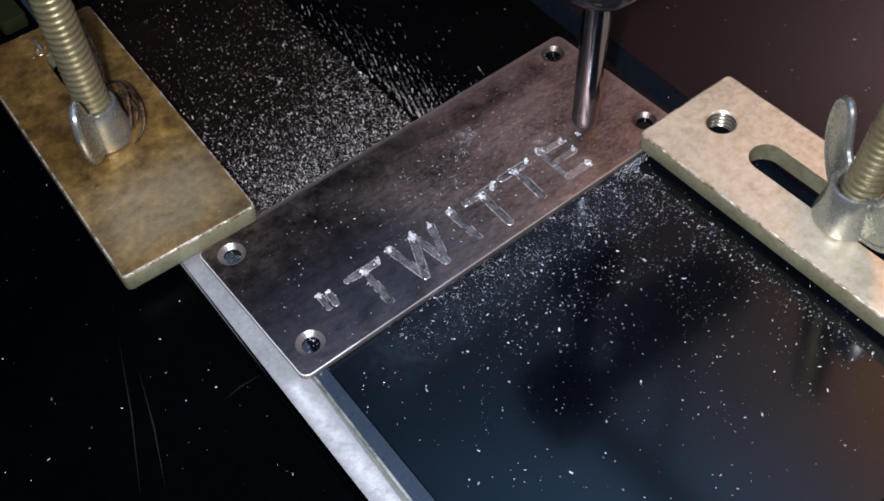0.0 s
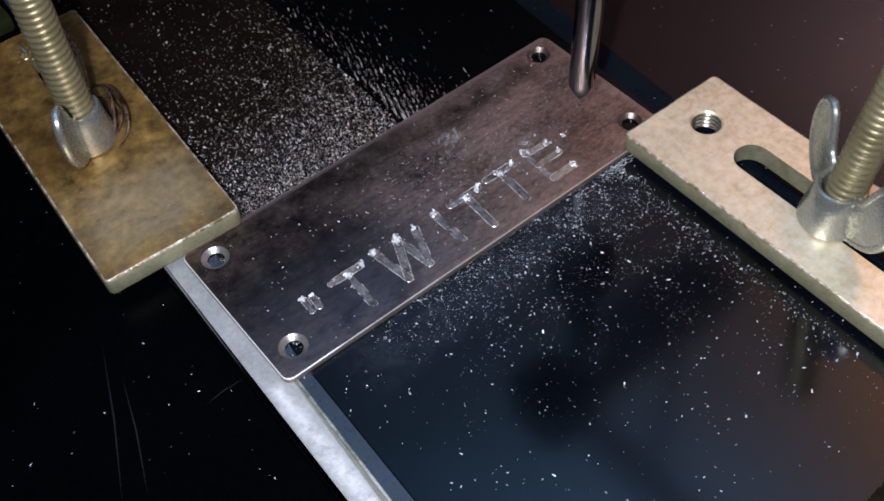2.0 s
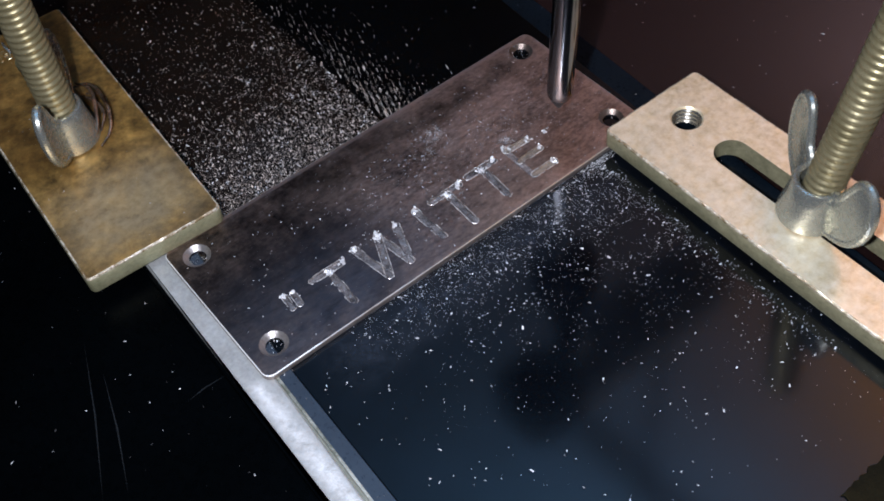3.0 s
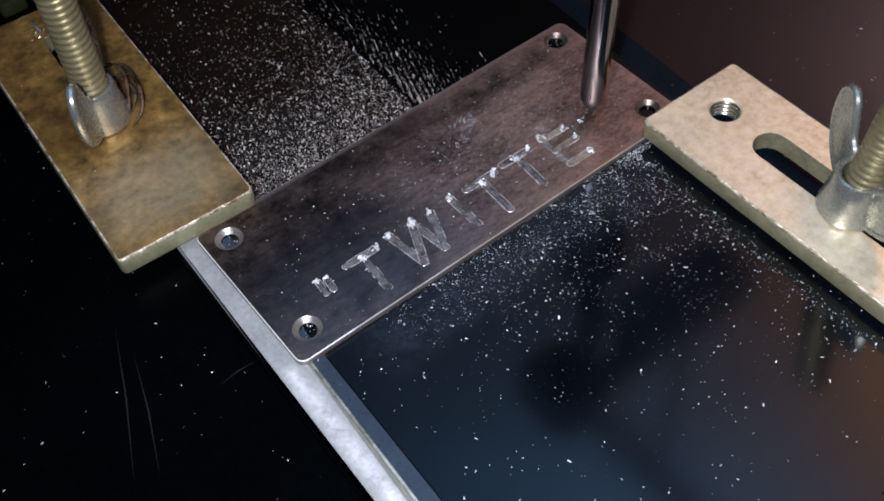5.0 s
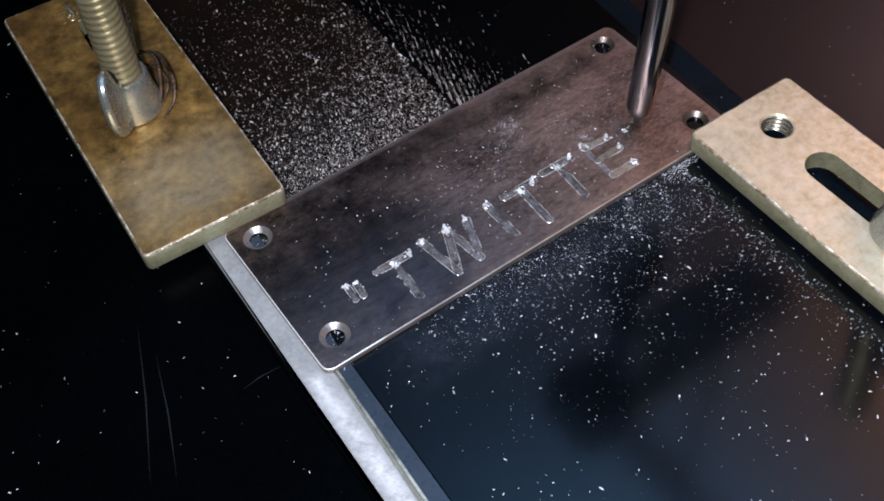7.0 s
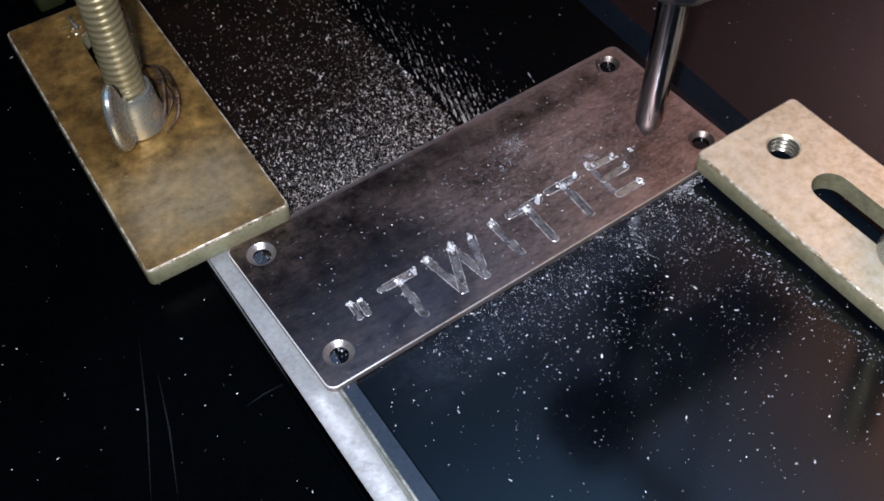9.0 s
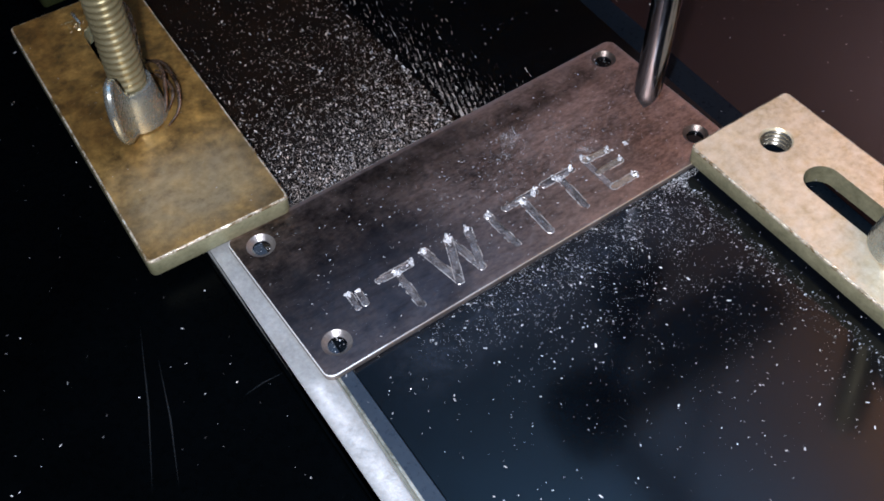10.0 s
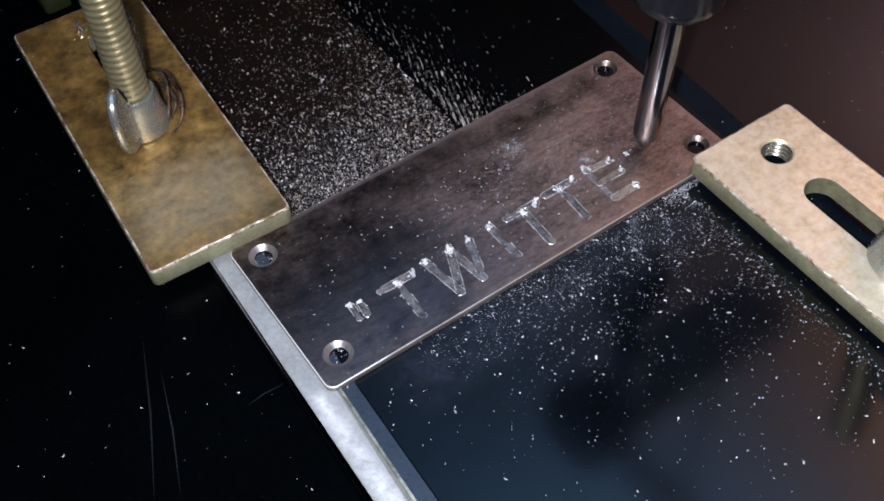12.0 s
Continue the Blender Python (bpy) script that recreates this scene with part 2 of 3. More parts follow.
WARM_DUST = material("brownish_dust", (1.0, 0.92, 0.86), (0.80, 0.68, 0.60), 0.35, 0.15, 0.6, 9, 0)
varied(WARM_DUST, (0.040, 0.032, 0.028), 3.2)
LIP = material("turned_lip", (0.88, 0.86, 0.87), (0.30, 0.28, 0.28), 0.32, 0.5, 0.4, 1.5, 0.2, spread=0.3)
varied(DUST, (0.035, 0.032, 0.034), 3.1)
GLITTER = material("bright_chips", (0.97, 0.97, 1.0), (0.9, 0.9, 0.94), 0.3, 0.1, 0.6, 5, 0)
varied(GLITTER, (0.15, 0.15, 0.16), 1.0)
SCRATCH = material("scratch", (0.0030, 0.0042, 0.0054), (0.0008, 0.0008, 0.0012), 0.5, 0, 0.6, 4)
# tip toned darker than the bit: its dark reflections put into the colour
TIP_STEEL = material("dark_tip_steel", (0.16, 0.16, 0.17), (0.08, 0.08, 0.085), 0.38, 0.9, 0.5, 2, 0.1)
SHAVING = material("dark_shaving", (0.025, 0.014, 0.009), (0.34, 0.23, 0.16), 0.25, 0.8, 0.5, 2.5, 0.1, spread=0.3)
WORN_MAT = material("worn_mat", (0.0030, 0.0026, 0.0010), (0.012, 0.0095, 0.0035), 0.8, 0, 0.9, 5, 0.6, spec=0.1)
OLIVE_BLOCK = material("olive_paint", (0.020, 0.025, 0.007), (0.010, 0.013, 0.004), 0.8, 0, 1.5, 10, spec=0.1)
WALL_TAN = material("tan_paint", (0.20, 0.14, 0.10), (0.17, 0.12, 0.085), 0.8, 0, 20, 400, 0.1)
WALL_DARK = material("dark_paint", (0.05, 0.05, 0.06), (0.04, 0.04, 0.05), 0.8, 0, 20, 400, 0.1)
CEILING = material("grey_plaster", (0.26, 0.255, 0.25), (0.22, 0.215, 0.21), 0.9, 0, 20, 400, 0.1)
FLOOR = material("grey_concrete", (0.10, 0.10, 0.10), (0.07, 0.07, 0.07), 0.8, 0, 10, 300, 0.1)

# ---- building helpers; shapes are drawn in millimetres ----


def mesh_from(name, bm, *mats):
    bmesh.ops.scale(bm, vec=(MM, MM, MM), verts=bm.verts)
    data = bpy.data.meshes.new(name)
    bm.to_mesh(data)
    bm.free()
    for mat in mats:
        data.materials.append(mat)
    return data


def smooth(data, degrees=35):
    data.set_sharp_from_angle(angle=radians(degrees))
    data.polygons.foreach_set("use_smooth", [abs(p.normal.z) < 0.999 for p in data.polygons])


def part(name, bm, mat, parent=None, label="", at=None, soft=True):
    data = bm if isinstance(bm, bpy.types.Mesh) else mesh_from(name, bm, *(mat if isinstance(mat, tuple) else (mat,)))
    if soft:
        smooth(data)
    ob = new(name, data)
    if at is not None:
        ob.matrix_world = at
    if parent is not None:
        ob.parent = parent
    return tagged(ob, label)


def at_mm(x, y, z=0.0, turn=0.0):
    return pose(x * MM, y * MM, z * MM, 0, 0, turn)


def empty(name, m):
    ob = new(name)
    ob.empty_display_size = 0.005
    ob.matrix_world = m
    return ob


def prism(outline, low, high, bevel=0.0, segments=2, rim=False, sides=0):
    """A solid over an outline of (x, y), with all its edges rounded."""
    bm = bmesh.new()
    face = bm.faces.new([bm.verts.new((x, y, low)) for x, y in outline])
    top = bmesh.ops.extrude_face_region(bm, geom=[face])
    bmesh.ops.translate(bm, vec=(0, 0, high - low), verts=[v for v in top["geom"] if isinstance(v, bmesh.types.BMVert)])
    bmesh.ops.recalc_face_normals(bm, faces=bm.faces)
    if bevel:
        edges = [e for e in bm.edges if abs(e.verts[0].co.z - e.verts[1].co.z) < 1e-6]
        bmesh.ops.bevel(bm, geom=edges, offset=bevel, segments=segments, affect="EDGES", profile=0.5, clamp_overlap=True)
    if rim:
        bm.normal_update()
        for face in bm.faces:
            up = abs(face.normal.z)
            # up-facing bevels take the rim tone that holds the painted edge glint
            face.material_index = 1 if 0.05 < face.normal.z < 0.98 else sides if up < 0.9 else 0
    return bm


def rounded(x0, y0, x1, y1, r, steps=5):
    points = []
    for cx, cy, a in ((x1 - r, y1 - r, 0), (x0 + r, y1 - r, 90), (x0 + r, y0 + r, 180), (x1 - r, y0 + r, 270)):
        points += [(cx + r * math.cos(radians(a + 90 * i / steps)), cy + r * math.sin(radians(a + 90 * i / steps))) for i in range(steps + 1)]
    return points


def capsule(ax, ay, bx, by, r, steps=7):
    a = math.atan2(by - ay, bx - ax)
    points = [(bx + r * math.cos(a - math.pi / 2 + math.pi * i / steps), by + r * math.sin(a - math.pi / 2 + math.pi * i / steps)) for i in range(steps + 1)]
    return points + [(ax + r * math.cos(a + math.pi / 2 + math.pi * i / steps), ay + r * math.sin(a + math.pi / 2 + math.pi * i / steps)) for i in range(steps + 1)]


def lathe(profile, steps=40, closed=False):
    """A turned solid from (radius, height) pairs."""
    bm = bmesh.new()
    rings = []
    for r, z in profile:
        if r < 1e-6:
            rings.append([bm.verts.new((0, 0, z))])
        else:
            rings.append([bm.verts.new((r * math.cos(2 * math.pi * i / steps), r * math.sin(2 * math.pi * i / steps), z)) for i in range(steps)])
    pairs = list(zip(rings, rings[1:])) + ([(rings[-1], rings[0])] if closed else [])
    for a, b in pairs:
        for i in range(steps):
            j = (i + 1) % steps
            ring = [a[i % len(a)], a[j % len(a)], b[j % len(b)], b[i % len(b)]]
            ring = [v for n, v in enumerate(ring) if v not in ring[:n]]
            if len(ring) > 2:
                bm.faces.new(ring)
    if not closed:
        for ring, flip in ((rings[0], True), (rings[-1], False)):
            if len(ring) > 2:
                bm.faces.new(ring[::-1] if flip else ring)
    bmesh.ops.recalc_face_normals(bm, faces=bm.faces)
    return bm


def carved(name, bm, mats, cutters):
    """The solid with other solids taken out of it; each cut face takes the cutter's material."""
    body = new(name, mesh_from(name, bm, *mats))
    tools = []
    for cut, cut_mat in cutters:
        tool = new("cutter", mesh_from("cutter", cut, cut_mat))
        tools.append(tool)
        mod = body.modifiers.new("cut", "BOOLEAN")
        mod.object, mod.operation, mod.solver, mod.material_mode = tool, "DIFFERENCE", "EXACT", "TRANSFER"
    bpy.context.view_layer.update()
    data = bpy.data.meshes.new_from_object(body.evaluated_get(bpy.context.evaluated_depsgraph_get()))
    data.name = name
    for ob in (body, *tools):
        bpy.data.objects.remove(ob)
    return data


# ---- an unseen shell and the machine bed; the top of the engraved plate is z = 0 ----
BED, BOARD = -2.8, -1.3


def slab(name, x0, y0, z0, x1, y1, z1, mat):
    return tagged(part(name, prism([(x0, y0), (x1, y0), (x1, y1), (x0, y1)], z0, z1), mat, soft=False), kind="structure")


# the walls and ceiling are added for the sheets and metals to mirror
slab("floor", -550, -550, -40, 800, 700, -20, FLOOR)
slab("ceiling", -550, -550, 375, 800, 700, 390, CEILING)
slab("wall_east", 800, -550, -40, 820, 700, 390, WALL_TAN)
slab("wall_west", -570, -550, -40, -550, 700, 390, WALL_DARK)
slab("wall_north", -570, 700, -40, 820, 720, 390, WALL_DARK)
slab("wall_south", -570, -570, -40, 820, -550, 390, WALL_DARK)


def skew(x, y):
    """Along the board's edge, which is turned a little from the plate's."""
    return x + 0.055 * (y + 10)


def skew_slab(name, xs, ys, z0, z1, mat, bevel=0.0):
    (xa, xb), (ya, yb) = xs, ys
    ob = part(name, prism([(skew(xa, ya), ya), (skew(xb, ya), ya), (skew(xb, yb), yb), (skew(xa, yb), yb)], z0, z1, bevel), mat)
    return tagged(ob, kind="structure")


bed = slab("machine_bed", -300, -300, -20, 400, 500, BED - 0.05, BLACK_SHEET)
skew_slab("bed_sheet_west", (-200, -9.2), (-200, 400), BED - 0.05, BED, BLACK_SHEET)
skew_slab("bed_sheet_east", (88.5, 380), (-200, 400), BED - 0.05, BED, BROWN_SHEET)


def west_line(x, slope):
    """The two ends of a line near the board's west edge, which passes x at y = -10."""
    return (x - 190 * slope, -200), (x + 410 * slope, 400)


def strip(left, right, low, high, bevel=0.0):
    (a, b), (c, d) = left, right
    return prism([a, c, d, b], low, high, bevel)


BOARD_WEST, LINE, RIDGE, BAR_WEST = west_line(-0.5, 0.028), west_line(-3.05, 0.040), west_line(-3.35, 0.042), west_line(-8.85, 0.022)
OLIVE = west_line(-4.05, 0.058)
board_east = [(skew(83.0, y), y) for y in (-200, 400)]
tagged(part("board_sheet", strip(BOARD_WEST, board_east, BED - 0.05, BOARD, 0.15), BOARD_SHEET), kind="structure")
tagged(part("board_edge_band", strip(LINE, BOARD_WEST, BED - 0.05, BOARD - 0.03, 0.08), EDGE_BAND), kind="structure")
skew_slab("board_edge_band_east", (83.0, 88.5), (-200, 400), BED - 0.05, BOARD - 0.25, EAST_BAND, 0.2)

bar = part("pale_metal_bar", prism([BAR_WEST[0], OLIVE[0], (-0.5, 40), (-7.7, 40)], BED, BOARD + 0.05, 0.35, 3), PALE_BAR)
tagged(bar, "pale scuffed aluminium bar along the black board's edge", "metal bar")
# added black strip: the shade beside the bar, made as a shape
part("seal", strip(west_line(-9.5, 0.022), west_line(-8.86, 0.022), BED, BOARD - 0.3, 0.1), BLACK_SHEET, bar, "black strip standing for the shaded gap along the bar")
part("chamfer", prism([OLIVE[0], RIDGE[0], (-1.9, 26), (-2.2, 26)], BED, BOARD - 0.12, 0.05), OLIVE_LINE, bar, "greenish grey tarnished chamfer")
part("rim", prism([RIDGE[0], LINE[0], (-1.4, 26), (-1.85, 26)], BED, BOARD + 0.02, 0.06), RIM_LINE, bar, "thin bright worn rim")

# ---- the engraved plate ----
HALF = 0.62
NARROW = 0.44
STROKES = {
    "quotation_mark": [(6.6, 6.4, 6.35, 3.6), (8.1, 6.3, 7.85, 3.5)],
    "letter_T": [(12.2, 6.1, 18.4, 6.0), (15.4, 5.6, 15.1, -2.1)],
    "letter_W": [(21.6, 6.8, 22.9, -1.9), (22.9, -1.9, 26.5, 6.5), (26.5, 6.5, 27.6, -1.7), (27.6, -1.7, 30.4, 6.3)],
    "letter_I": [(35.0, 6.5, 35.2, -1.4)],
    "letter_T.001": [(38.5, 6.2, 44.8, 6.1), (41.9, 5.8, 41.6, -2.3)],
    "letter_T.002": [(47.2, 6.5, 53.4, 6.4), (50.5, 6.0, 50.0, -1.6)],
    "letter_E": [(56.6, 6.9, 56.5, -1.5), (56.9, 6.6, 61.5, 6.3), (56.9, 3.0, 61.8, 3.0), (56.9, -1.3, 61.7, -1.3)],
}


def cone(x, y, z0, r0, z1, r1, steps=32):
    bm = lathe([(r0, z0), (r1, z1)], steps)
    bmesh.ops.translate(bm, vec=(x, y, 0), verts=bm.verts)
    return bm


def engraved_plate():
    cuts = []
    depth = 0.42
    for n, (name, strokes) in enumerate(STROKES.items()):
        for k, (ax, ay, bx, by) in enumerate(strokes):
            half = NARROW if name == "quotation_mark" else HALF
            faint = name == "letter_E" and k == 0
            cuts.append((prism(capsule(ax, ay, bx, by, half), -0.24 if faint else -depth - 0.004 * k, 1), DULL_GROOVE if faint else TAN_GROOVE if name == "letter_E" else GROOVE))
    for x, y in ((0, -0.25), (-0.15, 24.6), (77.0, 25.4), (77.1, -0.35)):
        cuts.append((cone(x, y, -3, 1.6, 1, 1.6), NUT_BLACK))
        cuts.append((cone(x, y, -0.75, 1.65, 0.05, 2.6 if x < 50 else 2.45), BARE_STEEL if x < 50 else BROWN_STEEL))
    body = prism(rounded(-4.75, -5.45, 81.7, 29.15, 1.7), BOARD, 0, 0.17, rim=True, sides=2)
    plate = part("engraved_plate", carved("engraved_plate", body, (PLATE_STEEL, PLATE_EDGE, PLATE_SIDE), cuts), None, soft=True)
    tagged(plate, "dark brown patinated steel name plate with freshly milled letters", "metal plate")
    rng = random.Random(4)
    for name, strokes in STROKES.items():
        bm = bmesh.new()
        for ax, ay, bx, by in strokes:
            # thrown-up lips along the cut, torn off here and there
            if name != "letter_E" or abs(by - ay) < 2:
                lip(bm, capsule(ax, ay, bx, by, (NARROW if name == "quotation_mark" else HALF) + 0.03), rng)
            # ragged crumbs where the cut starts
            top = (ax, ay) if abs(by - ay) > 1 and ay > by else (bx, by)
            for i in range(6 if name in ("letter_E", "quotation_mark") else 14):
                a, r = rng.uniform(0, 6.28), abs(rng.gauss(0, 0.55))
                lump(bm, top[0] + r * math.cos(a), top[1] + r * math.sin(a) + 0.15, -0.1, rng.uniform(0.20, 0.48), rng)
        bmesh.ops.recalc_face_normals(bm, faces=bm.faces)
        if name == "letter_E":
            for i in range(16):
                lump(bm, 65.0 + abs(rng.gauss(0, 0.7)), 5.9 - abs(rng.gauss(0, 0.4)), -0.05, rng.uniform(0.12, 0.34), rng)
        part(name, bm, (BURR, LIP), plate, "bright ragged burrs round a milled character", soft=False)
    return plate


def lip(bm, outline, rng):
    """A low ridge that follows an outline, in broken runs of uneven height."""
    points = []
    for (ax, ay), (bx, by) in zip(outline, outline[1:] + outline[:1]):
        steps = max(1, int(math.hypot(bx - ax, by - ay) / 0.35))
        points += [(ax + (bx - ax) * i / steps, ay + (by - ay) * i / steps) for i in range(steps)]
    count, keep = len(points), rng.random() < 0.7
    for i in range(count):
        if rng.random() < (0.10 if keep else 0.22):
            keep = not keep
        if not keep:
            continue
        (ax, ay), (bx, by) = points[i], points[(i + 1) % count]
        length = math.hypot(bx - ax, by - ay) or 1
        nx, ny = (by - ay) / length, -(bx - ax) / length
        high, wide = rng.uniform(0.05, 0.15), rng.uniform(0.12, 0.26)
        ring = [bm.verts.new(v) for v in ((ax, ay, -0.02), (ax + nx * wide, ay + ny * wide, -0.02), (bx + nx * wide, by + ny * wide, -0.02), (bx, by, -0.02))]
        crest = [bm.verts.new((ax + nx * wide * 0.4, ay + ny * wide * 0.4, high)), bm.verts.new((bx + nx * wide * 0.4, by + ny * wide * 0.4, high * rng.uniform(0.6, 1.2)))]
        for face in ((0, 1, 4), (2, 3, 5), (1, 2, 5, 4), (3, 0, 4, 5)):
            bm.faces.new([(ring + crest)[k] for k in face]).material_index = 1


def lump(bm, x, y, z, r, rng):
    """A small torn crumb of metal."""
    base = [bm.verts.new((x + r * rng.uniform(0.6, 1.3) * math.cos(a + rng.uniform(-0.4, 0.4)), y + r * rng.uniform(0.6, 1.3) * math.sin(a), z)) for a in (0, 1.57, 3.14, 4.71)]
    top = bm.verts.new((x + rng.uniform(-0.5, 0.5) * r, y + rng.uniform(-0.5, 0.5) * r, z + r * rng.uniform(0.7, 1.5)))
    for i in range(4):
        bm.faces.new((base[i], base[(i + 1) % 4], top))


engraved_plate()

# ---- clamps, threaded rods and wing nuts ----
THICK = 3.9


def clamp(label, mat, side, width, length, slot, slot_x, hole, m):
    """A slotted strap, drawn from the middle of its working end, running to +y."""
    body = prism(rounded(-width / 2, 0, width / 2, length, 1.2), 0, THICK, 0.4, rim=True, sides=2)
    cuts = [(prism(capsule(slot_x, slot[0], slot_x, slot[1], 3.4, 12), -1, THICK + 1), side)]
    if hole:
        cuts.append((cone(*hole, -1, 2.75, THICK + 1, 2.75), mat))
        cuts.append((cone(*hole, THICK - 0.35, 2.75, THICK + 0.02, 3.12), mat))
    ob = part("clamp", carved("clamp", body, (mat, ZINC_EDGE, side), cuts), None)
    ob.matrix_world = m
    tagged(ob, label, "clamp", "clamps holding the plate")
    if hole:
        for i in range(4):
            bm = lathe([(2.8, -0.4), (2.45, -0.06), (2.45, 0.06), (2.8, 0.4)], 32, closed=True)
            ring = part("thread", bm, THREAD, ob, "grey cut thread")
            ring.matrix_local = at_mm(hole[0], hole[1], 0.45 + 0.92 * i)
            ring.rotation_euler = (radians(3), 0, 0)
    return ob


def rod_mesh(radius, pitch, low, high):
    """A threaded rod: the ridge climbs one pitch a turn."""
    round_steps, per = 28, 6
    count = int((high - low) / pitch * per)
    verts, faces = [], []
    for i in range(count + 1):
        z = low + (high - low) * i / count
        for k in range(round_steps):
            phase = (z / pitch - k / round_steps) % 1.0
            r = radius - 0.25 * pitch * (0.5 + 0.5 * math.cos(2 * math.pi * phase))
            a = 2 * math.pi * k / round_steps
            verts.append((r * math.cos(a) * MM, r * math.sin(a) * MM, z * MM))
    for i in range(count):
        for k in range(round_steps):
            j = (k + 1) % round_steps
            faces.append((i * round_steps + k, i * round_steps + j, (i + 1) * round_steps + j, (i + 1) * round_steps + k))
    faces.append(tuple(range(round_steps))[::-1])
    faces.append(tuple(count * round_steps + k for k in range(round_steps)))
    data = bpy.data.meshes.new("threaded_rod")
    data.from_pydata(verts, [], faces)
    data.materials.append(ROD_ZINC)
    data.polygons.foreach_set("use_smooth", [True] * len(data.polygons))
    return data


def curved(points, steps=4):
    """A closed smooth line through some points."""
    count, line = len(points), []
    for i in range(count):
        p0, p1, p2, p3 = (points[(i + k - 1) % count] for k in range(4))
        for n in range(steps):
            t = n / steps
            line.append(tuple(0.5 * (2 * b + (c - a) * t + (2 * a - 5 * b + 4 * c - d) * t * t + (3 * b - a - 3 * c + d) * t ** 3) for a, b, c, d in zip(p0, p1, p2, p3)))
    return line


def bead(bm, line, radius, steps=10):
    """A round bead along a closed line in the plane z = 0."""
    rings, count = [], len(line)
    for i, (x, y) in enumerate(line):
        (ax, ay), (bx, by) = line[i - 1], line[(i + 1) % count]
        length = math.hypot(bx - ax, by - ay)
        nx, ny = (by - ay) / length, (ax - bx) / length
        rings.append([bm.verts.new((x + nx * radius * (math.cos(a) - 0.3), y + ny * radius * (math.cos(a) - 0.3), radius * math.sin(a))) for a in (2 * math.pi * k / steps for k in range(steps))])
    faces = [bm.faces.new((p[k], p[(k + 1) % steps], q[(k + 1) % steps], q[k])) for p, q in zip(rings, rings[1:] + rings[:1]) for k in range(steps)]
    bmesh.ops.recalc_face_normals(bm, faces=faces)


def wing_nut(m, turns):
    """A nut with two bent wings, each given by its heading and its tilt in degrees."""
    nut = empty("wing_nut", m)
    hub = lathe([(3.2, 0), (5.2, 0), (5.5, 0.35), (5.45, 1.2), (5.1, 3), (4.65, 5.6), (4.45, 7.8), (4.2, 8.4), (3.8, 8.5), (3.2, 8.1)], 48, closed=True)
    part("hub", hub, WING_STEEL, nut)
    leaf = [(3.6, 0.8), (7.2, 1.6), (10.6, 3.8), (12.8, 7.2), (13.6, 10.8), (13.3, 14.0), (12.2, 16.2), (10.4, 17.1), (8.6, 16.2), (7.2, 13.4), (5.9, 10.4), (3.8, 8.2)]
    for turn, tilt in turns:
        bm = prism(curved(leaf), -0.65, 0.65, 0.3, 3)
        bead(bm, curved(leaf), 0.85)
        bmesh.ops.rotate(bm, cent=(0, 0, 0), matrix=Matrix.Rotation(radians(90), 3, "X"), verts=bm.verts)
        wing = part("wing", bm, WING_STEEL, nut)
        wing.matrix_local = pose(0, 0, 0, tilt, 0, turn)
    return tagged(nut, "shiny zinc-plated steel wing nut tightened down on a clamp", "wing nut", "wing nuts on the clamps")


def lean(degrees):
    """A small lean of an upright towards the south-east."""
    return Matrix.Rotation(radians(degrees), 4, Vector((0.545, 0.84, 0)))


ROD_DATA = rod_mesh(3.35, 1.38, BED, 50.5)
WEST, EAST = (-4.3, 62.5), (82.5, -41.6)
clamp("dark olive-yellow zinc-plated steel clamp strap on the plate", ZINC, ZINC_SIDE, 26.4, 73.0, (36, 61), 2.0, None, at_mm(-5.1, 28.6, 0, -2.6))
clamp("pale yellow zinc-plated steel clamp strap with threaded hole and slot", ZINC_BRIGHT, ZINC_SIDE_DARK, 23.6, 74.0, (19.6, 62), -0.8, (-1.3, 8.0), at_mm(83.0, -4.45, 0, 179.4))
for (x, y), turn, off in ((WEST, ((61, 0), (240, 0)), 0.9), (EAST, ((58, 0), (250, 0)), 6.5)):
    rod = new("threaded_rod", ROD_DATA)
    rod.matrix_world = at_mm(x, y) @ lean(off)
    tagged(rod, "yellowish zinc-plated threaded steel rod standing in a clamp slot", "threaded rod", "threaded rods of the clamps")
    wing_nut(at_mm(x, y, THICK) @ lean(off * 0.3), turn)


def shaving(label, points, thick, mat=SHAVING):
    """A curled shaving: a thin tapered wire through some points on a clamp."""
    curve = bpy.data.curves.new("metal_shaving", "CURVE")
    curve.dimensions, curve.bevel_depth, curve.bevel_resolution, curve.resolution_u = "3D", thick * MM, 2, 8
    spline = curve.splines.new("BEZIER")
    spline.bezier_points.add(len(points) - 1)
    for n, (point, (x, y, z)) in enumerate(zip(spline.bezier_points, points)):
        point.co = (x * MM, y * MM, z * MM)
        point.handle_left_type = point.handle_right_type = "AUTO"
        point.radius = 0.25 + 0.75 * math.sin(math.pi * (n + 0.3) / (len(points) - 0.4))
    ob = new("metal_shaving", curve)
    data = bpy.data.meshes.new_from_object(ob.evaluated_get(bpy.context.evaluated_depsgraph_get()))
    data.materials.clear()
    data.materials.append(mat)
    bpy.data.objects.remove(ob)
    data.polygons.foreach_set("use_smooth", [True] * len(data.polygons))
    return tagged(new("metal_shaving", data), label, "metal shaving", "shavings on the clamp")


